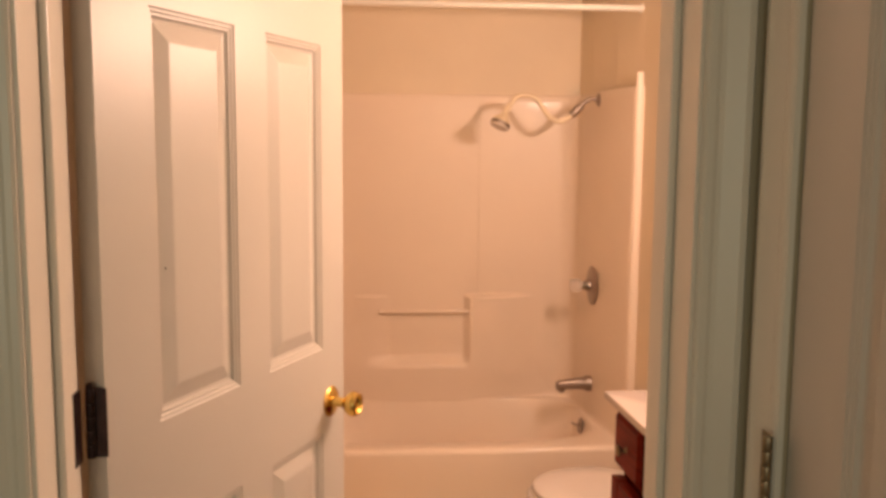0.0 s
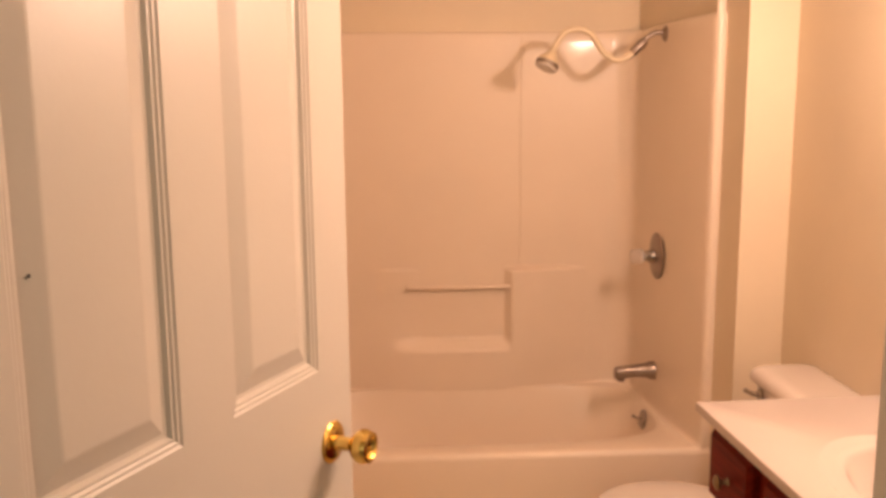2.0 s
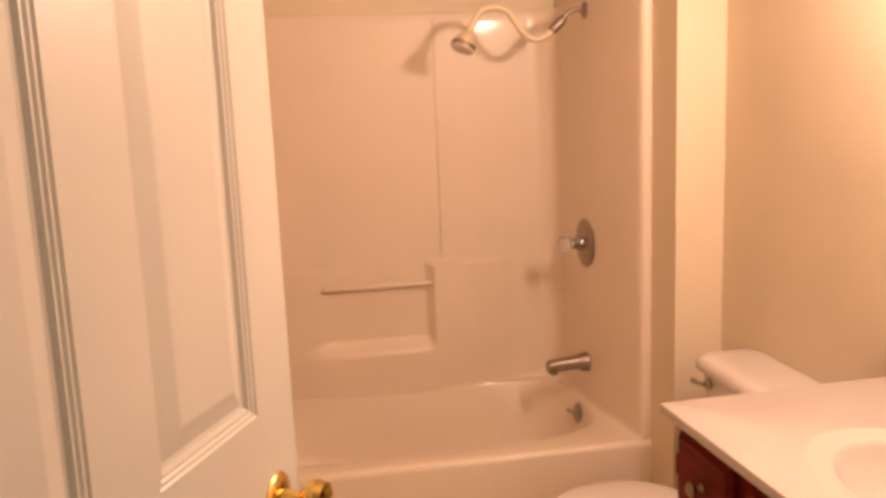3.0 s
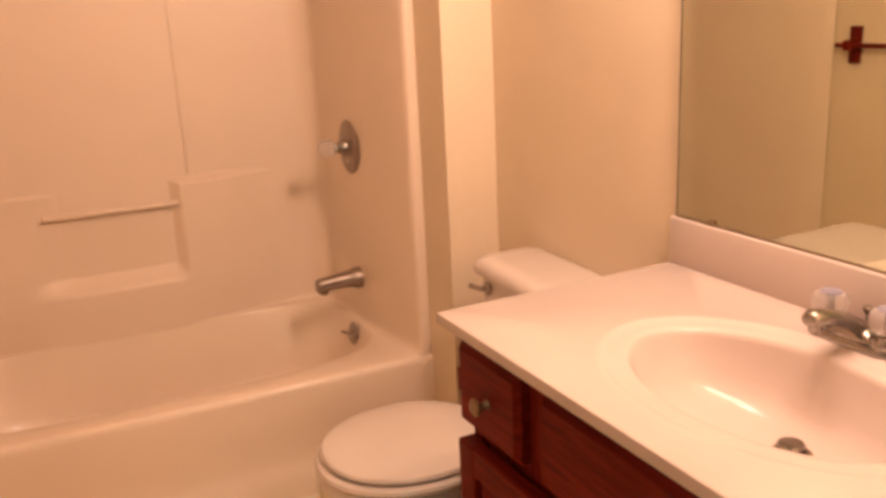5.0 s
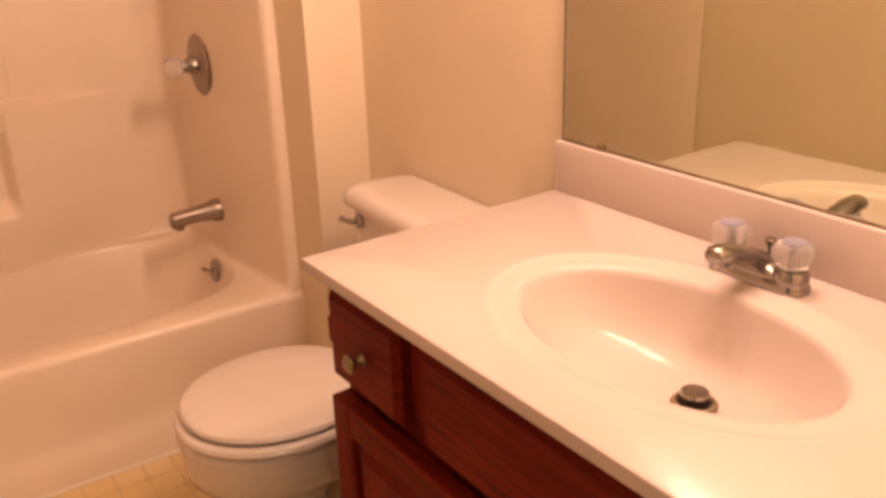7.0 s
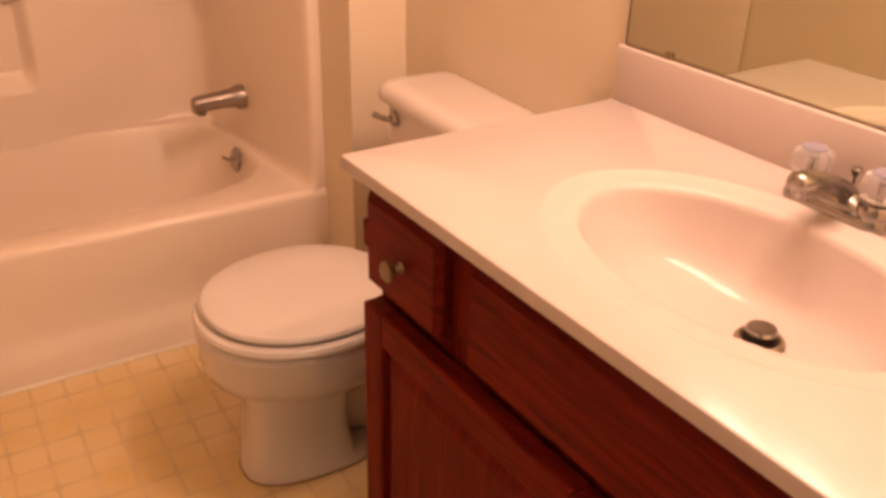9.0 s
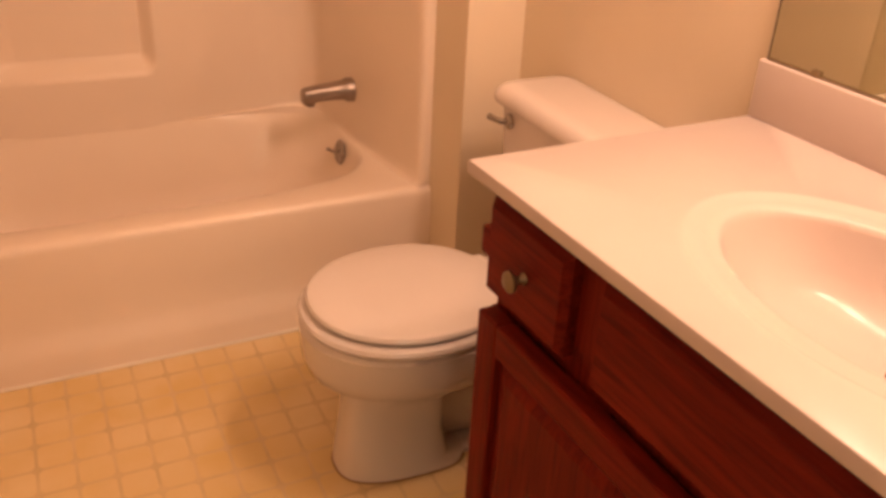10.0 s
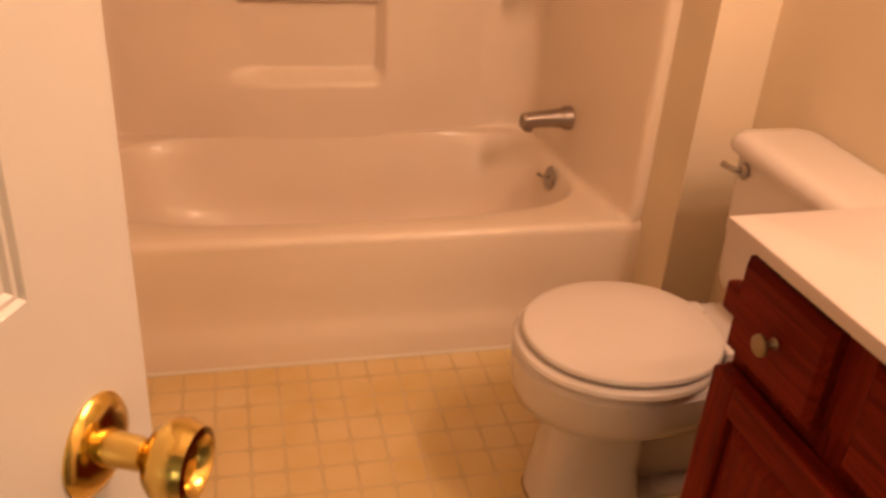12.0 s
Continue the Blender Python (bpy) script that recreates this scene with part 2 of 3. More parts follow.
# hall south wall, out of view; its window is added to house the hall fill
b = box(HALL_L, -0.8, HALL_B - 0.1, HALL_B, 0, CEILING)
box(0.1, HALL_R, HALL_B - 0.1, HALL_B, 0, CEILING, bm=b)
box(-0.8, 0.1, HALL_B - 0.1, HALL_B, 0, 0.85, bm=b)
box(-0.8, 0.1, HALL_B - 0.1, HALL_B, 2.05, CEILING, bm=b)
part("wall_hall_south", b, HALL, kind="structure")
# frame of the added, unseen window
b = box(-0.8, 0.1, HALL_B - 0.07, HALL_B - 0.03, 0.85, 0.90)
for x0, x1, z0, z1 in ((-0.8, 0.1, 2.0, 2.05), (-0.8, -0.75, 0.9, 2.0), (0.05, 0.1, 0.9, 2.0), (-0.75, 0.05, 1.43, 1.47)):
    box(x0, x1, HALL_B - 0.07, HALL_B - 0.03, z0, z1, bm=b)
window = part("added_window", b, TRIM, kind="structure")


def casing(name, length, m, width=0.057):
    """Moulded door casing: profile swept up z; x is the width outward, y the thickness."""
    prof = [(0.0, 0.0), (0.0, 0.008), (0.004, 0.011), (0.012, 0.012), (0.018, 0.010), (0.024, 0.011), (width - 0.022, 0.015), (width - 0.012, 0.018), (width - 0.003, 0.017), (width, 0.013), (width, 0.0)]
    b = loft([[m @ Vector((x, y, z)) for x, y in prof] for z in (0.0, length)])
    return part(name, b, TRIM, kind="structure")


# door frame: jambs, head, stops
for x0, x1, nm in ((JAMB_L - 0.02, JAMB_L, "jamb"), (JAMB_R, JAMB_R + 0.02, "jamb")):
    part(nm, box(x0, x1, DOORWALL0 - 0.002, DOORWALL1 + 0.002, 0, LINTEL + 0.02, 0.0015), TRIM, kind="structure")
part("jamb_head", box(JAMB_L, JAMB_R, DOORWALL0 - 0.002, DOORWALL1 + 0.002, LINTEL, LINTEL + 0.02, 0.0015), TRIM, kind="structure")
for x0, x1 in ((JAMB_L, JAMB_L + 0.011), (JAMB_R - 0.011, JAMB_R)):
    part("door_stop", box(x0, x1, 1.176, 1.212, 0, LINTEL, 0.003), TRIM, kind="structure")
part("door_stop", box(JAMB_L + 0.011, JAMB_R - 0.011, 1.176, 1.212, LINTEL - 0.011, LINTEL, 0.003), TRIM, kind="structure")
casing("casing", LINTEL + 0.06, Matrix.Translation((JAMB_R + 0.006, DOORWALL0, 0)) @ Matrix.Diagonal((1, -1, 1, 1)), 0.06)
casing("casing", LINTEL + 0.06, Matrix.Translation((JAMB_L - 0.006, DOORWALL0, 0)) @ Matrix.Diagonal((-1, -1, 1, 1)), 0.058)
casing("casing", LINTEL + 0.06, Matrix.Translation((JAMB_R + 0.006, DOORWALL1, 0)), 0.07)
# side door's casing on the hall's east wall
casing("casing", 2.1, Matrix.Translation((HALL_R, SD1 + 0.004, 0)) @ Matrix(((0, -1, 0, 0), (1, 0, 0, 0), (0, 0, 1, 0), (0, 0, 0, 1))), 0.066)
casing("casing", 2.1, Matrix.Translation((HALL_R, SD0 - 0.01, 0)) @ Matrix(((0, -1, 0, 0), (-1, 0, 0, 0), (0, 0, 1, 0), (0, 0, 0, 1))), 0.055)


# ---- six-panel doors ----
def panel_face(b, u0, u1, z0, z1, w, d):
    """One moulded panel in the plane y = w; d: +1 or -1, the way out of the face."""
    steps = [(0, 0), (0.003, -0.0025), (0.006, -0.0025), (0.009, -0.005), (0.012, -0.005), (0.016, -0.010), (0.021, -0.011), (0.047, -0.0025), (0.050, -0.002)]
    rings = []
    for i, h in steps:
        y = w + d * h
        rings.append([b.verts.new(p) for p in ((u0 + i, y, z0 + i), (u1 - i, y, z0 + i), (u1 - i, y, z1 - i), (u0 + i, y, z1 - i))])
    skin(b, rings)
    b.faces.new(rings[-1])


def six_panel_door(name, width, height, label, m, us, zs, leaf_zs, knob_z=None, knob=True, hinge_mat=BRONZE):
    """Hinged on x = 0; its seen face is y = 0, its thickness goes to y = 0.035."""
    door = thing(name, label, "door", m)
    t = 0.035
    cells = [(u0, u1, z0, z1) for u0, u1 in us for z0, z1 in zs]
    ux = sorted({0, width, *[v for p in us for v in p]})
    zx = sorted({0.012, height, *[v for p in zs for v in p]})
    b = bmesh.new()
    for y in (0.0, t):
        for u0, u1 in zip(ux, ux[1:]):
            for z0, z1 in zip(zx, zx[1:]):
                if not any(c[0] <= u0 < c[1] and c[2] <= z0 < c[3] for c in cells):
                    b.faces.new([b.verts.new(p) for p in ((u0, y, z0), (u1, y, z0), (u1, y, z1), (u0, y, z1))])
    for q in (((0, 0, 0.012), (0, t, 0.012), (0, t, height), (0, 0, height)), ((width, 0, 0.012), (width, t, 0.012), (width, t, height), (width, 0, height)),
              ((0, 0, 0.012), (width, 0, 0.012), (width, t, 0.012), (0, t, 0.012)), ((0, 0, height), (width, 0, height), (width, t, height), (0, t, height))):
        b.faces.new([b.verts.new(p) for p in q])
    bmesh.ops.remove_doubles(b, verts=b.verts, dist=1e-5)
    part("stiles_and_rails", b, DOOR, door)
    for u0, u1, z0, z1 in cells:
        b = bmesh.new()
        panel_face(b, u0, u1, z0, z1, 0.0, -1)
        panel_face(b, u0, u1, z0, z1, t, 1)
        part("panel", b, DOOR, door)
    for z in leaf_zs:
        b = box(-0.0025, 0.0, 0.003, t - 0.003, z - 0.05, z + 0.05, 0.001)
        part("hinge_leaf", b, hinge_mat, door, "dark metal hinge leaf")
    if knob:
        z = knob_z
        for d in (-1, 1):
            at = Matrix.Translation((width - 0.062, 0 if d < 0 else t, z)) @ pose(0, 0, 0, 90 if d < 0 else -90)
            body = turned([(0, 0.004), (0.0125, 0.004), (0.011, 0.02), (0.0105, 0.032), (0.013, 0.037), (0.021, 0.041), (0.0265, 0.049), (0.027, 0.056), (0.0245, 0.063), (0.0235, 0.0665), (0.019, 0.0675), (0.0155, 0.0645), (0.0135, 0.060), (0, 0.059)], at)
            kn = part("knob", body, BRASS, door, "polished brass door knob", smooth=True)
            part("rosette", turned([(0, 0.009), (0.014, 0.009), (0.022, 0.008), (0.030, 0.005), (0.033, 0.0015), (0.033, 0.0)], at), BRASS, kn, smooth=True)
    return door


ANGLE = 65.0
D = Vector((math.cos(radians(ANGLE)), math.sin(radians(ANGLE)), 0))
HINGE = Vector((-0.274, 1.282, 0))
door = six_panel_door("bathroom_door", 0.741, 2.06, "white six-panel door standing wide open with brass knob", pose(HINGE.x, HINGE.y, 0, 0, 0, ANGLE),
                      ((0.117, 0.338), (0.436, 0.645)), ((0.24, 0.917), (1.10, 1.728), (1.84, 1.95)), (0.25, 1.135, 1.86), 0.978)
side_door = six_panel_door("hall_door", 0.755, 2.04, "closed white six-panel door in the hall", pose(HALL_R + 0.004, SD1, 0, 0, 0, -90),
                           ((0.117, 0.338), (0.436, 0.645)), ((0.24, 0.9), (1.08, 1.70), (1.82, 1.92)), (), knob=False)
mark = part("scuff_mark", turned([(0.0022, 0.0), (0.0016, 0.0006), (0, 0.0007)], Matrix.Translation((0.148, 0.0065, 1.335)) @ pose(0, 0, 0, 90), 10), DARK, door, "tiny dark paint chip")
# hinge barrels and jamb leaves
for z in (0.25, 1.135, 1.86):
    hinge = thing("door_hinge", "dark bronze door hinge on the painted jamb", "hinge", pose(JAMB_L, 1.268, z), "bathroom door hinges")
    part("leaf", box(0.0, 0.0025, -0.032, 0.0, -0.052, 0.052, 0.001), BRONZE, hinge)
    for k in range(5):
        part("knuckle", turned([(0, -0.0095), (0.0062, -0.0095), (0.0066, -0.008), (0.0066, 0.008), (0.0062, 0.0095), (0, 0.0095)], Matrix.Translation((0.012, 0.008, -0.04 + 0.02 * k)), 14), BRONZE, hinge, smooth=True)
    part("pin_tip", turned([(0.004, 0.048), (0.006, 0.052), (0.005, 0.058), (0, 0.060)], Matrix.Translation((0.012, 0.008, 0.0)), 12), BRONZE, hinge, smooth=True)
    part("door_leaf", box(0.010, 0.034, 0.010, 0.0125, -0.05, 0.05, 0.001), BRONZE, hinge)
for z in (1.145,):
    hinge = thing("door_hinge", "dull metal hinge between hall door and its frame", "hinge", pose(HALL_R - 0.016, SD1 + 0.002, z))
    part("leaf", box(-0.0015, 0.0, 0.0, 0.022, -0.045, 0.045, 0.0005), DULL, hinge)
    for k in range(5):
        part("knuckle", turned([(0, -0.0085), (0.0055, -0.0085), (0.006, -0.007), (0.006, 0.007), (0.0055, 0.0085), (0, 0.0085)], Matrix.Translation((-0.006, -0.004, -0.036 + 0.018 * k)), 14), DULL, hinge, smooth=True)

# baseboards
b = box(LEFT, LEFT + 0.011, 1.265, 3.30, 0.0, 0.08, 0.003)
part("baseboard", b, TRIM, kind="structure")

# ---- tub and surround ----
RIM, TX0, TX1, TY0, TY1 = 0.346, LEFT + 0.001, 1.1485, 3.34, 4.08
tub = thing("bathtub_unit", "glossy off-white one-piece fibreglass tub and shower surround", "bathtub", pose(0, 0, 0))


def smooth_step(a, b2, v):
    t = min(max((v - a) / (b2 - a), 0.0), 1.0)
    return t * t * (3 - 2 * t)


def ledge_gap(x):
    """How far the back wall swells over the rim: 1 in its middle, 0 at the corner ledges."""
    return smooth_step(-0.33, 0.20, x) * (1 - smooth_step(0.50, 1.0, x))


def tub_shell():
    b = bmesh.new()
    n = 96
    cx, cy = 0.365, 3.735

    def ring(x0, x1, y0, y1, z, power):
        mx, my, rx, ry = (x0 + x1) / 2, (y0 + y1) / 2, (x1 - x0) / 2, (y1 - y0) / 2
        out = []
        for i in range(n):
            a = 2 * math.pi * i / n
            c, s = math.cos(a), math.sin(a)
            out.append((mx + rx * math.copysign(abs(c) ** (2 / power), c), my + ry * math.copysign(abs(s) ** (2 / power), s), z))
        return out

    def rim_edge(i, z):
        a = 2 * math.pi * i / n
        c, s = math.cos(a), math.sin(a)
        k = 1 / max(abs(c), abs(s))
        mx, my, rx, ry = (TX0 + TX1) / 2, (TY0 + 0.022 + TY1) / 2, (TX1 - TX0) / 2, (TY1 - TY0 - 0.022) / 2
        return (mx + rx * c * k, my + ry * s * k, z)

    rings = [[rim_edge(i, RIM) for i in range(n)],
             ring(-0.27, 1.058, 3.425, 4.054, RIM, 3.8), ring(-0.263, 1.052, 3.432, 4.050, RIM - 0.004, 3.8), ring(-0.255, 1.045, 3.44, 4.045, RIM - 0.014, 3.7),
             ring(-0.235, 1.030, 3.447, 4.036, RIM - 0.06, 3.5), ring(-0.185, 0.997, 3.462, 4.005, 0.16, 3.4), ring(-0.13, 0.96, 3.475, 3.975, 0.09, 3.3),
             ring(-0.02, 0.93, 3.50, 3.95, 0.062, 3.2), ring(0.05, 0.88, 3.54, 3.91, 0.052, 3.0), [(0.43 + 0.001 * math.cos(2 * math.pi * i / n), 3.72 + 0.001 * math.sin(2 * math.pi * i / n), 0.05) for i in range(n)]]
    for ring_points, shift in zip(rings[1:9], (0.0255, 0.0215, 0.0185, 0.022, 0.020, 0.015, 0.008, 0.0)):
        for i, (x, y, z) in enumerate(ring_points):
            ring_points[i] = (x, y - shift * ledge_gap(x) * smooth_step(3.80, 3.96, y), z)
    vr = [[b.verts.new(p) for p in r] for r in rings]
    skin(b, vr)
    b.faces.new(vr[-1])
    return b


part("basin", tub_shell(), FIBRE, tub, smooth=True)
# apron: a swept profile with rolled top edge and flared skirt
prof = [(TY0 + 0.024, RIM), (TY0 + 0.014, RIM - 0.001), (TY0 + 0.006, RIM - 0.005), (TY0 + 0.001, RIM - 0.013), (TY0 - 0.001, RIM - 0.024), (TY0 - 0.002, 0.20), (TY0 - 0.004, 0.125), (TY0 - 0.010, 0.100), (TY0 - 0.022, 0.075), (TY0 - 0.029, 0.05), (TY0 - 0.032, 0.0), (TY0 + 0.024, 0.0)]
part("apron", loft([[(x, y, z) for y, z in prof] for x in np.linspace(TX0, TX1, 9)]), FIBRE, tub, smooth=True)
part("caulk_line", tube([(x, TY0 - 0.034, 0.003) for x in (TX0, 0.4, TX1)], 0.0045, 8), CAULK, tub, "white caulk bead along floor", smooth=True)

SURR_TOP = 1.765
WET = 1.062
YB = 4.07


def arc(cx, cy, r, a0, a1, n=8):
    return [(cx + r * math.cos(radians(a0 + (a1 - a0) * i / n)), cy + r * math.sin(radians(a0 + (a1 - a0) * i / n))) for i in range(n + 1)]


def slab_points(r, z):
    return [(LEFT + 0.022 + r * 1.2 * math.cos(2 * math.pi * i / 12), TY0 - 0.036 + r * 0.55 * math.sin(2 * math.pi * i / 12), z + 0.0012) for i in range(12)]


# walls of the surround in plan, from the wet wall's front edge round to the left one
plan = [(1.150, TY0 + 0.03), (1.150, TY0 + 0.013), (1.140, TY0 + 0.009), (1.126, TY0 + 0.008), (1.118, TY0 + 0.011), (1.113, TY0 + 0.017), (1.109, TY0 + 0.030), (1.105, TY0 + 0.050), (1.082, 3.55), (WET + 0.002, 3.70), (WET, 3.80)]
plan += arc(WET - 0.10, YB - 0.10, 0.10, 0, 90, 10)
plan += [(0.40, YB)]
plan += arc(LEFT + 0.05 + 0.10, YB - 0.10, 0.10, 90, 180, 10)
plan += [(LEFT + 0.05, 3.50), (LEFT + 0.044, TY0 + 0.10), (LEFT + 0.030, TY0 + 0.05), (LEFT + 0.018, TY0 + 0.022), (LEFT + 0.008, TY0 + 0.012), (LEFT + 0.002, TY0 + 0.03)]
b = bmesh.new()
rings = []
for z, push in ((RIM - 0.002, -0.012), (RIM + 0.004, -0.004), (RIM + 0.014, 0.0), (RIM + 0.04, 0.0), (0.9, 0.0), (1.4, 0.0), (SURR_TOP - 0.04, 0.0), (SURR_TOP - 0.012, 0.0), (SURR_TOP - 0.003, 0.003), (SURR_TOP, 0.008), (SURR_TOP, 0.014)):
    ring = []
    for x, y in plan:
        dx, dy = (0.40 - x), (3.3 - y)
        k = math.hypot(dx, dy)
        side = -push / k
        ring.append(b.verts.new((x + dx * side, y + dy * side, z)))
    rings.append(ring)
skin(b, rings, closed=False)
part("surround", b, FIBRE, tub, smooth=True)


def back_relief():
    """The moulded lower back wall: proud below shoulder height, with an open soap recess."""
    b = bmesh.new()
    xs = [-0.28 + 0.01 * i for i in range(44)] + [0.16 + 0.01 * i for i in range(37)] + [0.521 + 0.004 * i for i in range(16)] + [0.59 + 0.01 * i for i in range(42)]
    zs = [0.20 + 0.02 * i for i in range(7)] + [RIM - 0.001 + 0.0125 * i for i in range(10)] + [0.470 + 0.005 * i for i in range(24)] + [0.60 + 0.015 * i for i in range(15)] + [0.815 + 0.003 * i for i in range(12)]
    rows = []
    for z in zs:
        row = []
        for x in xs:
            low = 1 - smooth_step(0.36, 0.50, z)
            side = (1 - low) * smooth_step(-0.24, 0.10, x) * (1 - smooth_step(0.66, 0.91, x)) + low * ledge_gap(x)
            top = 1 - smooth_step(0.826, 0.846, z)
            recess = smooth_step(0.02, 0.22, x) * (1 - smooth_step(0.530, 0.572, x)) * smooth_step(0.494, 0.560, z)
            left = 1 - (1 - smooth_step(-0.02, 0.30, x)) * smooth_step(0.36, 0.74, z)
            row.append(b.verts.new((x, YB + 0.0015 - 0.044 * side * top * left * (1 - recess), z)))
        rows.append(row)
    skin(b, rows, closed=False)
    return b


part("back_panel", back_relief(), FIBRE, tub, smooth=True)
part("flange_tip", box(1.1135, 1.1425, TY0 + 0.010, TY0 + 0.03, 1.74, 1.818, 0.007, 3), FIBRE, tub, smooth=True)
part("grip_bar", box(0.14, 0.560, YB - 0.034, YB - 0.012, 0.755, 0.772, 0.008, 3), FIBRE, tub, smooth=True)
part("recess_edge", box(0.600, 0.606, YB - 0.002, YB + 0.001, 0.848, SURR_TOP - 0.02, 0.0025), FIBRE, tub, smooth=True)

stain = part("caulk_stain", loft([slab_points(0.016, 0.0), slab_points(0.010, 0.004)]), GROUT_DARK, tub, "dark mildew spot in tub corner")

# ---- tub and shower fittings ----
valve = thing("shower_valve", "round chrome mixer valve with clear acrylic knob", "valve", pose(WET, 3.74, 0.932, 0, -90))
part("escutcheon", turned([(0, 0.012), (0.03, 0.012), (0.05, 0.010), (0.075, 0.006), (0.084, 0.003), (0.086, 0.0)]), SATIN, valve, smooth=True)
part("stem", turned([(0.026, 0.010), (0.024, 0.030), (0.019, 0.036), (0.017, 0.048), (0, 0.048)]), CHROME, valve, smooth=True)
part("handle", turned([(0, 0.048), (0.020, 0.048), (0.027, 0.054), (0.029, 0.074), (0.027, 0.090), (0.020, 0.096), (0, 0.096)], None, 10), ACRYLIC, valve, "clear faceted acrylic knob")

spout = thing("tub_spout", "brushed chrome tub spout below the valve", "spout", pose(WET + 0.002, 3.73, 0.498))
sec = []
for x, half, top, low, p in ((0.0, 0.034, 0.034, -0.034, 2.2), (-0.020, 0.0345, 0.034, -0.034, 2.2), (-0.028, 0.029, 0.028, -0.027, 2.4), (-0.06, 0.026, 0.024, -0.024, 2.6), (-0.105, 0.024, 0.019, -0.025, 3.0), (-0.138, 0.023, 0.015, -0.030, 3.6), (-0.146, 0.022, 0.012, -0.031, 3.6), (-0.150, 0.018, 0.006, -0.027, 3.2)):
    mid, tall = (top + low) / 2, (top - low) / 2
    sec.append([(x, q[0], mid + q[1]) for q in oval(0, 0, half, tall, 0, 28, p)])
part("body", loft(sec), SATIN, spout, smooth=True)
part("outlet", turned([(0, -0.038), (0.012, -0.038), (0.014, -0.035), (0.015, -0.02), (0, -0.02)], Matrix.Translation((-0.126, 0, 0)), 20), SATIN, spout, smooth=True)
# the outlet is solid: a near-black disc paints the shade of its bore
part("outlet_bore_shade", turned([(0, -0.0385), (0.009, -0.0385), (0.009, -0.0382), (0, -0.0382)], Matrix.Translation((-0.126, 0, 0)), 16), DARK, spout, "dark disc for the shaded bore of spout")

over = thing("overflow_plate", "round chrome overflow plate with trip lever", "drain fitting", pose(1.029, 3.742, 0.302, 0, -82))
part("plate", turned([(0, 0.012), (0.012, 0.0115), (0.026, 0.009), (0.035, 0.004), (0.038, 0.0)]), CHROME, over, smooth=True)
part("lever", tube([(0, 0, 0.008), (0.004, 0, 0.028), (0.010, 0, 0.042)], [0.005, 0.004, 0.0055], 12), SATIN, over, smooth=True)
part("screw", turned([(0, 0.014), (0.004, 0.013), (0.005, 0.010)], Matrix.Translation((-0.02, 0, -0.002)), 10), CHROME, over, smooth=True)

shower = thing("hand_shower", "shower arm with cream curved flexible hose and round head", "shower head", pose(WET + 0.004, 3.72, 1.729))
part("wall_flange", turned([(0.029, 0.0), (0.029, 0.003), (0.022, 0.010), (0.012, 0.014), (0, 0.014)], pose(0, 0, 0, 0, -90)), SATIN, shower, smooth=True)
part("arm", tube(spline([(0, 0, 0), (-0.035, 0, 0.003), (-0.065, 0, -0.012), (-0.085, 0, -0.034)], 5), 0.0085, 14), SATIN, shower, smooth=True)
part("connector", tube([(-0.075, 0, -0.024), (-0.085, 0, -0.034), (-0.115, 0, -0.062), (-0.121, 0, -0.068)], [0.013, 0.017, 0.015, 0.011], 16), SATIN, shower, "grey metal hose connector", smooth=True)
part("hose", tube(spline([(-0.115, 0, -0.063), (-0.145, 0, -0.085), (-0.180, 0, -0.090), (-0.215, 0, -0.070), (-0.245, 0, -0.030), (-0.270, 0, 0.002), (-0.310, 0, 0.016), (-0.355, 0, 0.008), (-0.385, 0, -0.030), (-0.402, 0, -0.062)], 6), 0.0115, 14), HOSE, shower, "cream ribbed hose", smooth=True)
hm = Matrix.Translation((-0.405, 0, -0.068)) @ pose(0, 0, 0, 12, 205)
part("head", turned([(0, -0.012), (0.014, -0.010), (0.022, 0.004), (0.034, 0.020), (0.040, 0.032), (0.040, 0.048), (0.036, 0.054), (0, 0.054)], hm, 28), HOSE, shower, "cream plastic shower head", smooth=True)
part("face_ring", turned([(0.0405, 0.036), (0.0425, 0.040), (0.0425, 0.046), (0.0405, 0.049)], hm, 28), SATIN, shower, smooth=True)
part("spray_face", turned([(0.0395, 0.050), (0.040, 0.054), (0.036, 0.058), (0.0, 0.0585)], hm, 28), SEAT, shower, "pale spray face", smooth=True)

rod = thing("curtain_rod", "white straight shower curtain rod near ceiling", "curtain rod", pose(0, 3.40, 2.060))
part("tube", tube([(LEFT, 0, 0), (0.4, 0, 0), (STUB_X, 0, 0)], 0.0125, 20), TRIM, rod, smooth=True)
for x, r in ((LEFT, 90), (STUB_X, -90)):
    part("flange", turned([(0, 0.0), (0.03, 0.0), (0.028, 0.006), (0.018, 0.012), (0.018, 0.026), (0, 0.026)], pose(x, 0, 0, 0, r)), TRIM, rod, smooth=True)

# ---- toilet ----
toilet = thing("toilet", "white two-piece toilet with closed lid", "toilet", pose(0.848, 2.776, 0))


def slab(x0, x1, y0, y1, z, r, n=6):
    out = []
    for cx, cy, a in ((x1 - r, y1 - r, 0), (x0 + r, y1 - r, 90), (x0 + r, y0 + r, 180), (x1 - r, y0 + r, 270)):
        out += [(cx + r * math.cos(radians(a + 90 * i / n)), cy + r * math.sin(radians(a + 90 * i / n)), z) for i in range(n + 1)]
    return out


def egg(cx, front, back, half, z, n=56, power=2.1):
    return oval(cx, 0, front, half, z, n, power, back)


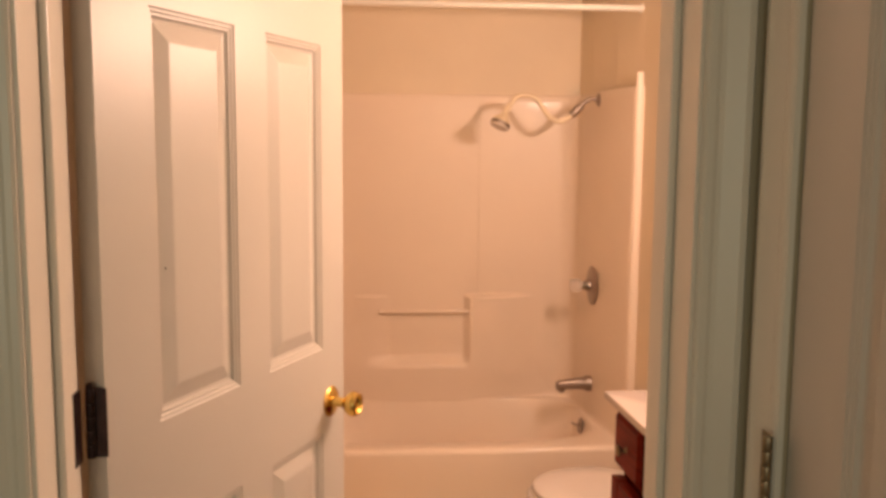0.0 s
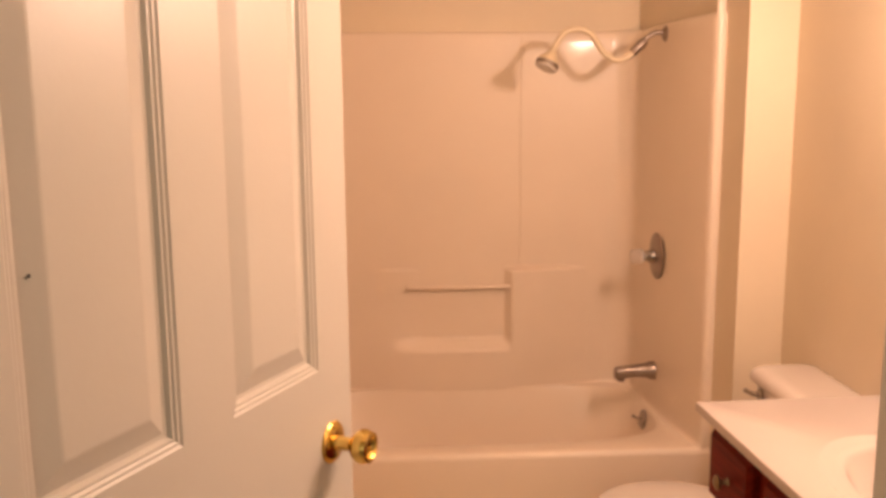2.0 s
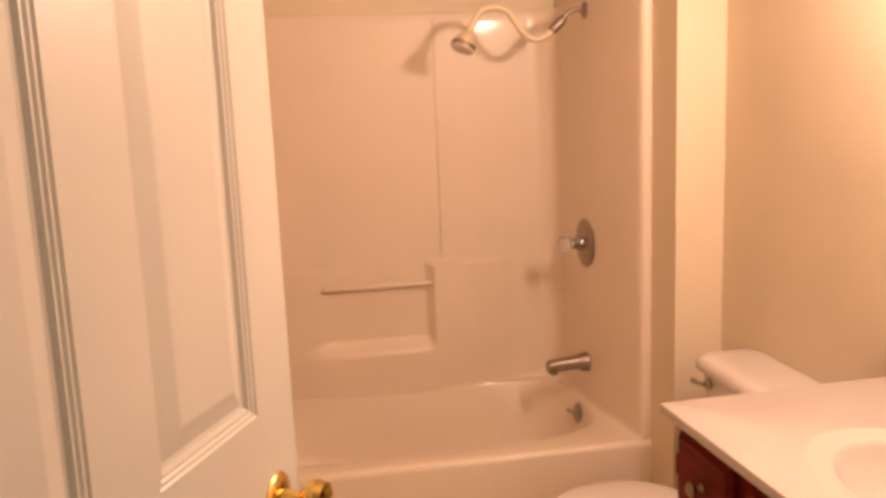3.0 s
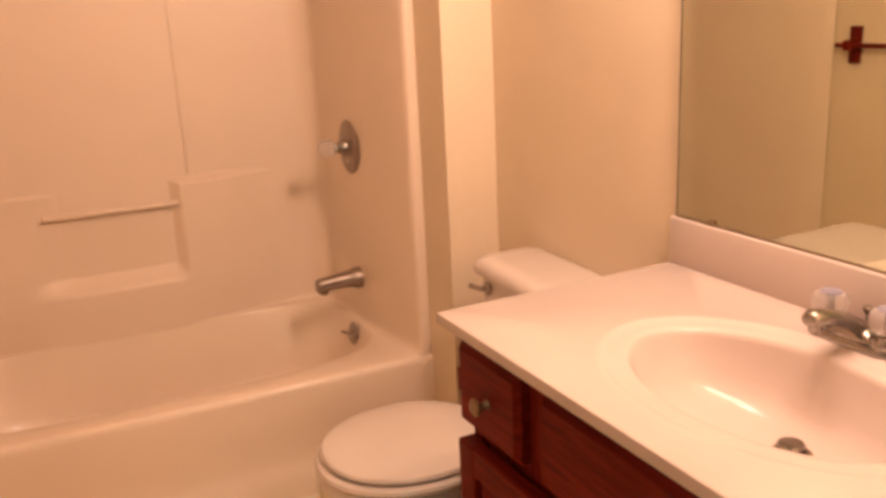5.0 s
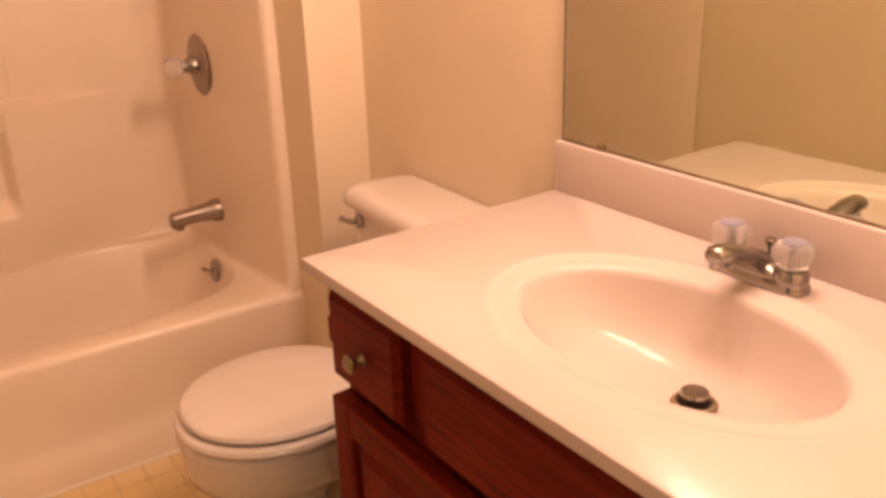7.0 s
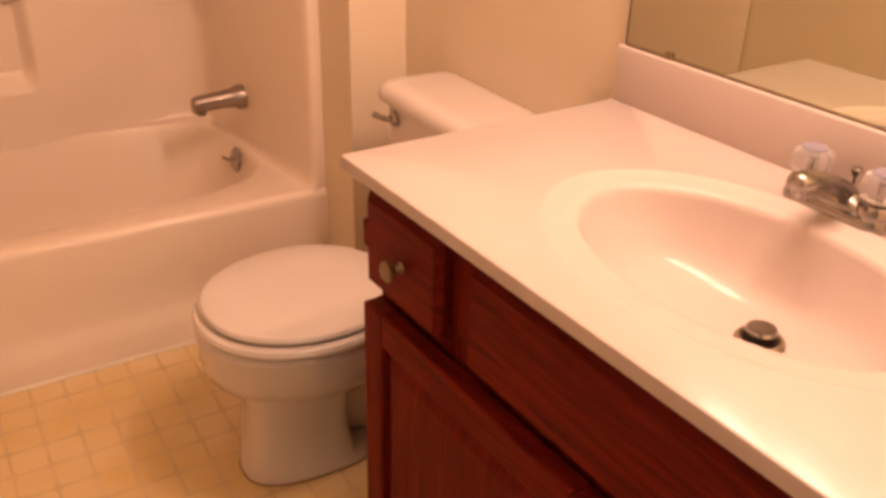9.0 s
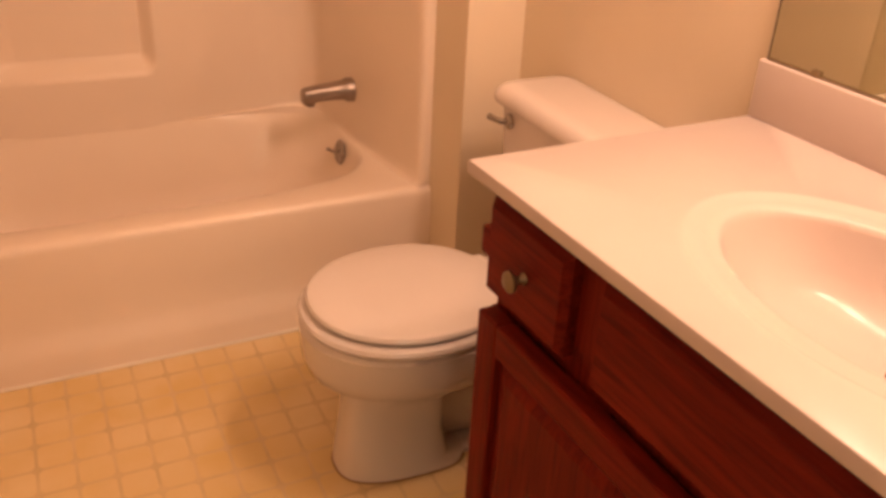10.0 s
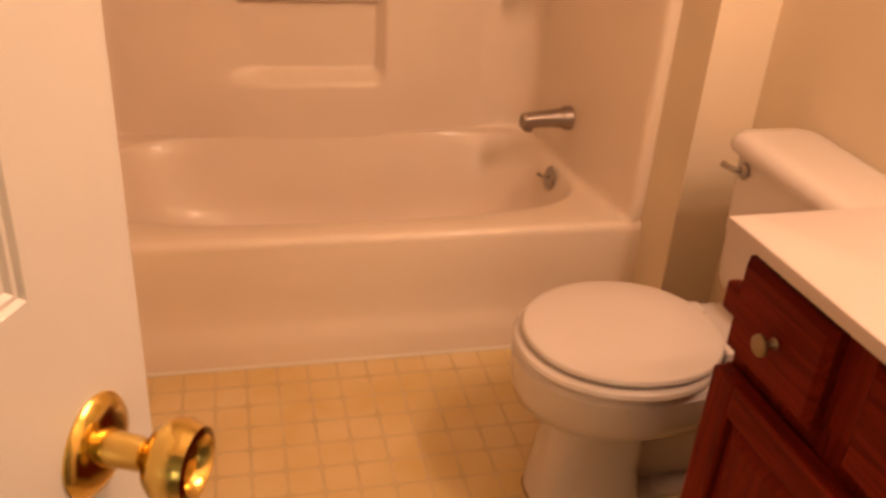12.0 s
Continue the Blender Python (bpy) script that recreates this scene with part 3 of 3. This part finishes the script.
secs = [egg(0.03, 0.200, 0.085, 0.095, 0.0, power=2.7), egg(0.03, 0.200, 0.085, 0.095, 0.016, power=2.7), egg(0.02, 0.186, 0.050, 0.088, 0.028, power=3.2), egg(0.01, 0.166, 0.045, 0.080, 0.10, power=3.2), egg(0.01, 0.160, 0.050, 0.080, 0.18, power=3.0),
        egg(0.015, 0.172, 0.13, 0.102, 0.218), egg(0.0, 0.192, 0.22, 0.142, 0.246), egg(-0.01, 0.210, 0.262, 0.168, 0.268), egg(-0.01, 0.219, 0.275, 0.178, 0.30), egg(-0.01, 0.221, 0.28, 0.183, 0.358), egg(-0.01, 0.212, 0.275, 0.175, 0.368)]
part("bowl", loft(secs), PORCELAIN, toilet, smooth=True)
trap = [[(x, h * math.cos(a), 0.5 * z1 * (1 + math.sin(a))) for a in (2 * math.pi * i / 24 for i in range(24))] for x, h, z1 in ((0.05, 0.022, 0.20), (0.10, 0.022, 0.22), (0.18, 0.028, 0.28), (0.27, 0.050, 0.33), (0.31, 0.056, 0.33))]
part("trapway", loft(trap), PORCELAIN, toilet, smooth=True)
part("foot", loft([slab(0.04, 0.25, -0.064, 0.064, 0.0, 0.03), slab(0.04, 0.25, -0.064, 0.064, 0.010, 0.03), slab(0.05, 0.24, -0.055, 0.055, 0.018, 0.03)]), PORCELAIN, toilet, smooth=True)
part("floor_caulk", loft([egg(0.03, 0.203, 0.088, 0.098, 0.0013, power=2.7), egg(0.03, 0.201, 0.086, 0.096, 0.004, power=2.7)]), GROUT_DARK, toilet, "brown stained caulk at floor")
part("seat", loft([egg(-0.005, 0.214, 0.168, 0.181, 0.3695), egg(-0.005, 0.222, 0.174, 0.189, 0.374), egg(-0.005, 0.226, 0.176, 0.192, 0.382), egg(-0.005, 0.222, 0.174, 0.189, 0.390), egg(-0.005, 0.212, 0.168, 0.181, 0.3945)]), SEAT, toilet, smooth=True)
part("lid", loft([egg(-0.003, 0.200, 0.175, 0.169, 0.3995), egg(-0.003, 0.209, 0.184, 0.179, 0.4010), egg(-0.003, 0.213, 0.187, 0.182, 0.406), egg(-0.003, 0.209, 0.184, 0.179, 0.413), egg(-0.003, 0.198, 0.174, 0.169, 0.4175), egg(-0.003, 0.11, 0.09, 0.09, 0.4195)]), SEAT, toilet, "closed white plastic lid", smooth=True)
for y in (-0.075, 0.075):
    part("lid_hinge", box(0.168, 0.204, y - 0.022, y + 0.022, 0.372, 0.402, 0.008, 3), SEAT, toilet, smooth=True)
part("shelf", box(0.12, 0.33, -0.150, 0.150, 0.315, 0.365, 0.02, 4), PORCELAIN, toilet, smooth=True)


part("tank", loft([slab(0.312, 0.455, -0.205, 0.205, 0.378, 0.03), slab(0.300, 0.455, -0.214, 0.214, 0.41, 0.035), slab(0.287, 0.455, -0.226, 0.226, 0.698, 0.04)]), PORCELAIN, toilet, smooth=True)
lid_rings = []
for inset, z in ((0.010, 0.698), (0.003, 0.701), (0.0, 0.708), (0.0, 0.716), (0.003, 0.725), (0.008, 0.732), (0.016, 0.738), (0.028, 0.742), (0.045, 0.7435)):
    lid_rings.append(slab(0.268 + inset, 0.457 - inset * 0.3, -0.241 + inset, 0.241 - inset, z, 0.046 - inset * 0.4, 10))
part("tank_lid", loft(lid_rings), PORCELAIN, toilet, smooth=True)
part("flush_base", turned([(0.017, 0.0), (0.0175, 0.005), (0.014, 0.009), (0.010, 0.012), (0, 0.012)], pose(0.288, 0.166, 0.668, 0, -90), 20), CHROME, toilet, smooth=True)
part("flush_lever", tube([(0.277, 0.166, 0.668), (0.268, 0.170, 0.669), (0.261, 0.182, 0.670), (0.257, 0.203, 0.670)], [0.006, 0.007, 0.006, 0.0075], 12), CHROME, toilet, "chrome flush lever", smooth=True)

# ---- vanity ----
CTOP = 0.842
VX0, VY0, VY1 = 0.800, 1.235, 2.405
QV = Vector((0.757, 2.425, 0))
VSKEW = Matrix.Translation(QV) @ pose(0, 0, 0, 0, 0, 2.0) @ Matrix.Translation(-QV)
vanity = thing("vanity_cabinet", "red-stained oak bathroom vanity with drawer and doors", "cabinet", VSKEW)
b = box(VX0 + 0.034, 1.276, VY0, VY1, 0.09, 0.65)
box(VX0 + 0.034, 1.276, VY0, VY0 + 0.016, 0.65, CTOP - 0.022, bm=b)
box(VX0 + 0.034, 1.276, VY1 - 0.016, VY1, 0.65, CTOP - 0.022, bm=b)
box(VX0 + 0.07, 1.276, VY0, VY1, 0.0, 0.09, bm=b)
part("carcass", b, OAK_Z, vanity)
# face frame
DR0, DR1 = 2.196, 2.393
b = box(VX0 + 0.013, VX0 + 0.034, VY0, VY1, 0.785, CTOP - 0.022)
box(VX0 + 0.022, VX0 + 0.034, VY0, VY1, 0.596, 0.652, bm=b)
box(VX0 + 0.013, VX0 + 0.034, VY0, VY1, 0.09, 0.13, bm=b)
for y0, y1 in ((VY0, VY0 + 0.04), (DR0 - 0.080, DR0 + 0.01), (VY1 - 0.035, VY1)):
    box(VX0 + 0.013, VX0 + 0.034, y0, y1, 0.13, 0.596, bm=b)
    box(VX0 + 0.013, VX0 + 0.034, y0, y1, 0.652, 0.785, bm=b)
part("face_frame", b, OAK_Z, vanity)


def raised_front(y0, y1, z0, z1, edge=0.010, proud=0.014):
    """A drawer front with bevelled borders."""
    b = bmesh.new()
    x = VX0
    rings = []
    for i, h in ((0.0, -0.0127), (0.0, proud * 0.25), (0.003, proud * 0.45), (edge, proud), (edge + 0.002, proud)):
        rings.append([b.verts.new(p) for p in ((x - h, y0 + i, z0 + i), (x - h, y1 - i, z0 + i), (x - h, y1 - i, z1 - i), (x - h, y0 + i, z1 - i))])
    skin(b, rings)
    b.faces.new(rings[-1])
    b.faces.new(rings[0])
    return b


def cabinet_door(y0, y1, z0, z1):
    """A raised panel held by two stiles and two rails."""
    w, x = 0.055, VX0
    b = bmesh.new()
    rings = []
    for i, h in ((0.0, 0.006), (0.006, 0.006), (0.034, 0.016), (0.036, 0.016)):
        i += w - 0.004
        rings.append([b.verts.new(p) for p in ((x - h, y0 + i, z0 + i), (x - h, y1 - i, z0 + i), (x - h, y1 - i, z1 - i), (x - h, y0 + i, z1 - i))])
    skin(b, rings)
    b.faces.new(rings[-1])
    d = part("door", b, OAK_Z, vanity, "oak frame-and-panel cabinet door")
    for a0, a1 in ((y0, y0 + w), (y1 - w, y1)):
        part("stile", box(x - 0.019, x + 0.0127, a0, a1, z0, z1, 0.004), OAK_Z, d)
    for c0, c1 in ((z0, z0 + w), (z1 - w, z1)):
        part("rail", box(x - 0.0186, x + 0.0127, y0 + w - 0.001, y1 - w + 0.001, c0, c1, 0.004), OAK_Y, d)
    return d


drawer = part("drawer", raised_front(DR0, DR1, 0.638, 0.789), OAK_Y, vanity, "small oak drawer with bevelled front")


def cab_knob(y, z, parent):
    return part("knob", turned([(0, 0.0), (0.009, 0.0), (0.006, 0.004), (0.005, 0.012), (0.010, 0.017), (0.0155, 0.021), (0.0155, 0.025), (0.010, 0.029), (0, 0.030)], pose(VX0 - 0.0135, y, z, 0, -90), 24), DULL, parent, "antique brass cabinet knob", smooth=True)


cab_knob(2.289, 0.711, drawer)
part("false_front", raised_front(1.40, DR0 - 0.064, 0.638, 0.789), OAK_Y, vanity, "long oak false drawer front")
cabinet_door(1.850, 2.393, 0.105, 0.605)
cabinet_door(1.285, 1.830, 0.105, 0.605)

# ---- counter with its moulded basin ----
counter = thing("sink_countertop", "cream cultured marble vanity top with moulded oval basin", "countertop", VSKEW)
CX0, CX1, CY0, CY1 = 0.761, 1.301, 1.215, 2.416
BX, BY, BRX, BRY = 1.010, 1.910, 0.142, 0.228


def counter_top():
    b = bmesh.new()
    n = 96
    rings = []

    def el(k, z, add=0.0, shift=0.0):
        return [(BX + shift + (BRX * k + add) * math.cos(2 * math.pi * i / n), BY + (BRY * k + add) * math.sin(2 * math.pi * i / n), z) for i in range(n)]

    sh = 0.045
    for k, z in ((0.10, -0.112), (0.2, -0.1115), (0.35, -0.109), (0.5, -0.102), (0.62, -0.093), (0.73, -0.083), (0.82, -0.065), (0.90, -0.043), (0.95, -0.026), (0.98, -0.013), (1.0, -0.006)):
        rings.append(el(k, CTOP + z, 0, sh * (1 - k)))
    rings.append(el(1, CTOP - 0.0015, 0.006))
    rings.append(el(1, CTOP - 0.0012, 0.020))
    rings.append(el(1, CTOP - 0.0015, 0.034))
    rings.append(el(1, CTOP + 0.0012, 0.042))
    rings.append(el(1, CTOP + 0.0026, 0.047))
    rings.append(el(1, CTOP, 0.054))

    def edge(inset, z):
        out = []
        x0, x1, y0, y1 = CX0 + inset, CX1, CY0, CY1 - inset
        for i in range(n):
            a = 2 * math.pi * i / n
            c, s = math.cos(a), math.sin(a)
            kx = ((x1 - BX) if c > 0 else (BX - x0)) / abs(c) if abs(c) > 1e-6 else 9
            ky = ((y1 - BY) if s > 0 else (BY - y0)) / abs(s) if abs(s) > 1e-6 else 9
            k = min(kx, ky)
            out.append([BX + c * k, BY + s * k, z])
        for qx, qy in ((x0, y0), (x0, y1), (x1, y0), (x1, y1)):
            j = min(range(n), key=lambda i: (out[i][0] - qx) ** 2 + (out[i][1] - qy) ** 2)
            out[j][0], out[j][1] = qx, qy
        return [tuple(p) for p in out]

    rings.append(edge(0.004, CTOP))
    rings.append(edge(0.001, CTOP - 0.0015))
    rings.append(edge(0.0, CTOP - 0.004))
    rings.append(edge(0.0, CTOP - 0.020))
    rings.append(edge(0.003, CTOP - 0.022))
    vr = [[b.verts.new(p) for p in r] for r in rings]
    skin(b, vr)
    b.faces.new(vr[0])
    return b


part("top_and_basin", counter_top(), MARBLE, counter, smooth=True)
part("backsplash", box(CX1 - 0.020, CX1, CY0, CY1, CTOP - 0.001, CTOP + 0.094, 0.004, 3), MARBLE, counter, smooth=True)
dr = thing("sink_drain", "pop-up sink drain with dark ring", "drain", VSKEW @ pose(BX + 0.030, BY - 0.027, CTOP - 0.1055))
part("flange", turned([(0.0, 0.0), (0.020, 0.0), (0.024, 0.004), (0.028, 0.003), (0.030, 0.0)]), DULL, dr, smooth=True)
part("gap", turned([(0, 0.0045), (0.0205, 0.0045), (0.0205, 0.001)]), BRONZE, dr)
part("stopper", turned([(0.010, 0.003), (0.011, 0.010), (0.0185, 0.011), (0.0195, 0.014), (0.017, 0.0175), (0, 0.018)]), CHROME, dr, smooth=True)

faucet = thing("sink_faucet", "chrome centre-set faucet with clear acrylic handles", "faucet", VSKEW @ pose(1.221, 1.933, CTOP))
part("base", loft([slab(-0.027, 0.027, -0.076, 0.076, 0.0, 0.0265), slab(-0.027, 0.027, -0.076, 0.076, 0.009, 0.0265), slab(-0.024, 0.024, -0.073, 0.073, 0.014, 0.0235), slab(-0.018, 0.018, -0.064, 0.064, 0.016, 0.0175)]), CHROME, faucet, smooth=True)
# one casting: a low saddle between the hubs that swells into the spout
sec = []
for y, half, top in ((-0.050, 0.018, 0.022), (-0.034, 0.019, 0.027), (-0.018, 0.022, 0.034), (0.0, 0.023, 0.038), (0.018, 0.022, 0.034), (0.034, 0.019, 0.027), (0.050, 0.018, 0.022)):
    sec.append([(half * math.cos(a), y, 0.012 + (top - 0.012) * max(0.0, math.sin(a)) ** 0.8) for a in (math.pi * i / 14 for i in range(15))])
part("saddle", loft(sec), CHROME, faucet, smooth=True)
sec = []
for x, w, z, h in ((0.016, 0.012, 0.022, 0.010), (0.002, 0.021, 0.030, 0.013), (-0.022, 0.021, 0.042, 0.013), (-0.050, 0.019, 0.053, 0.012), (-0.078, 0.0175, 0.060, 0.012), (-0.096, 0.0165, 0.061, 0.0125), (-0.104, 0.013, 0.060, 0.010), (-0.107, 0.007, 0.059, 0.006)):
    sec.append([(x, w * math.cos(a), z + h * math.sin(a)) for a in (2 * math.pi * i / 20 for i in range(20))])
part("spout", loft(sec), CHROME, faucet, smooth=True)
part("aerator", turned([(0, 0.040), (0.009, 0.040), (0.0098, 0.042), (0.0098, 0.056), (0, 0.056)], Matrix.Translation((-0.090, 0, 0)), 18), CHROME, faucet, smooth=True)
for y in (-0.050, 0.050):
    h = part("handle_hub", turned([(0.0235, 0.010), (0.0235, 0.026), (0.020, 0.031), (0.012, 0.033), (0, 0.033)], Matrix.Translation((0, y, 0)), 28), CHROME, faucet, smooth=True)
    part("handle", turned([(0, 0.0335), (0.016, 0.0335), (0.0225, 0.037), (0.0265, 0.046), (0.0275, 0.058), (0.0245, 0.066), (0.0160, 0.069), (0, 0.069)], Matrix.Translation((0, y, 0)), 8), ACRYLIC, h, "clear acrylic faucet handle")
    part("stem", turned([(0.005, 0.036), (0.005, 0.054), (0.007, 0.058), (0, 0.058)], Matrix.Translation((0, y, 0)), 12), CHROME, h, smooth=True)
    part("cap", turned([(0.0165, 0.0692), (0.0155, 0.0712), (0, 0.0718)], Matrix.Translation((0, y, 0)), 20), CAP, h, "smoky violet handle cap", smooth=True)
part("lift_rod", turned([(0.0024, 0.02), (0.0024, 0.044), (0.006, 0.050), (0.0078, 0.055), (0.006, 0.058), (0, 0.059)], Matrix.Translation((0.016, -0.003, 0)), 14), CHROME, faucet, smooth=True)

mirror = thing("wall_mirror", "large frameless plate mirror above the backsplash", "mirror", SKEW @ pose(RIGHT - 0.008, 0, 0))
part("glass", box(-0.006, -0.001, CY0 + 0.01, 2.421, 0.9395, 1.71), MIRROR, mirror)
part("bottom_channel", box(-0.0078, -0.0062, CY0 + 0.01, 2.421, 0.936, 0.9405, 0.0006), DULL, mirror, "thin metal channel")
part("dark_edge", box(-0.0062, 0.0065, 2.4212, 2.4235, 0.937, 1.71), DARK, mirror, "dark mirror edge")
part("clip", box(-0.011, -0.0065, 2.318, 2.334, 0.939, 0.947, 0.002), DULL, mirror, "small dark mirror clip")

light_bar = thing("vanity_light", "bath light bar with three lit globe bulbs", "wall lamp", SKEW)
part("backplate", box(RIGHT - 0.035, RIGHT, 1.72, 2.36, 1.815, 1.935, 0.006), TRIM, light_bar)
for x, y, z in BULBS:
    part("socket", turned([(0.026, 0.0), (0.026, 0.09), (0.018, 0.10), (0, 0.10)], pose(RIGHT - 0.034, y, z, 0, -90), 20), CHROME, light_bar, smooth=True)
    bulb = part("bulb", turned([(0.016, -0.052), (0.022, -0.042), (0.042, -0.02), (0.048, 0.0), (0.042, 0.024), (0.024, 0.042), (0, 0.048)], SKEW.inverted() @ pose(x, y, z, 0, -90), 24), BULB, light_bar, "lit frosted globe bulb", smooth=True)
    bulb.visible_shadow = False

# ---- wooden fittings ----
holder = thing("toilet_paper_holder", "empty stained wooden paper holder on the vanity side", "paper holder", VSKEW @ pose(0.832, VY1, 0.687))
for x in (-0.005, 0.135):
    part("post", box(x - 0.012, x + 0.012, 0.0, 0.050, -0.022, 0.026, 0.005), OAK_Y, holder)
part("roller", tube([(0.008, 0.042, 0.0), (0.122, 0.042, 0.0)], 0.012, 16), OAK_Y, holder, smooth=True)

rack = thing("towel_rail", "red-stained wooden towel rail on the cream wall", "towel rail", pose(LEFT, 0.76, 1.145))
for y in (1.70, 2.50):
    part("bracket", box(0.0, 0.016, y - 0.022, y + 0.022, -0.065, 0.065, 0.004), OAK_Z, rack)
    part("arm", box(0.016, 0.062, y - 0.016, y + 0.016, -0.018, 0.018, 0.005), OAK_Z, rack)
part("rail", tube([(0.048, 1.65, 0.0), (0.048, 2.2, 0.0), (0.048, 2.55, 0.0)], 0.009, 16), OAK_Y, rack, smooth=True)

# ---- floor pieces ----
PX, PY, OX, OY = 0.0755, 0.0780, 0.028, 3.233


def tile_mesh(name):
    w, d, g, c, h = PX, PY, 0.0036, 0.0085, 0.0005
    b = bmesh.new()
    lo, hi = [], []
    for ring, inset, z in ((lo, 0.0, 0.0003), (hi, 0.0016, h)):
        x0, x1, y0, y1 = g + inset, w - g - inset, g + inset, d - g - inset
        for p in ((x0 + c, y0), (x1 - c, y0), (x1, y0 + c), (x1, y1 - c), (x1 - c, y1), (x0 + c, y1), (x0, y1 - c), (x0, y0 + c)):
            ring.append(b.verts.new((*p, z)))
    skin(b, [lo, hi])
    b.faces.new(hi)
    me = bpy.data.meshes.new(name)
    b.to_mesh(me)
    b.free()
    me.materials.append(VINYL)
    return me


tile_data = tile_mesh("floor_tile")
rest_v, rest_f, count = [], [], 0
base_v = [tuple(v.co) for v in tile_data.vertices]
base_f = [tuple(p.vertices) for p in tile_data.polygons]
for i in range(-5, 18):
    for j in range(-27, 1):
        x, y = OX + i * PX, OY + j * PY
        if x < LEFT - 0.03 or x + PX > RIGHT + 0.02 or y < DOORWALL0 + 0.01:
            continue
        if x > 0.87 and y < 2.38:
            continue
        if y > 2.2 and x < 0.86:
            t = new("floor_tile", tile_data)
            t.location, t.parent = (x, y, 0.0), FLOOR
            count += 1
        else:
            k = len(rest_v)
            rest_v += [(a + x, b2 + y, c2) for a, b2, c2 in base_v]
            rest_f += [tuple(q + k for q in f) for f in base_f]
me = bpy.data.meshes.new("floor_tiles_far")
me.from_pydata(rest_v, [], rest_f)
me.materials.append(VINYL)
far = tagged(new("floor_tiles_far", me), kind="stuff")
far.parent = FLOOR
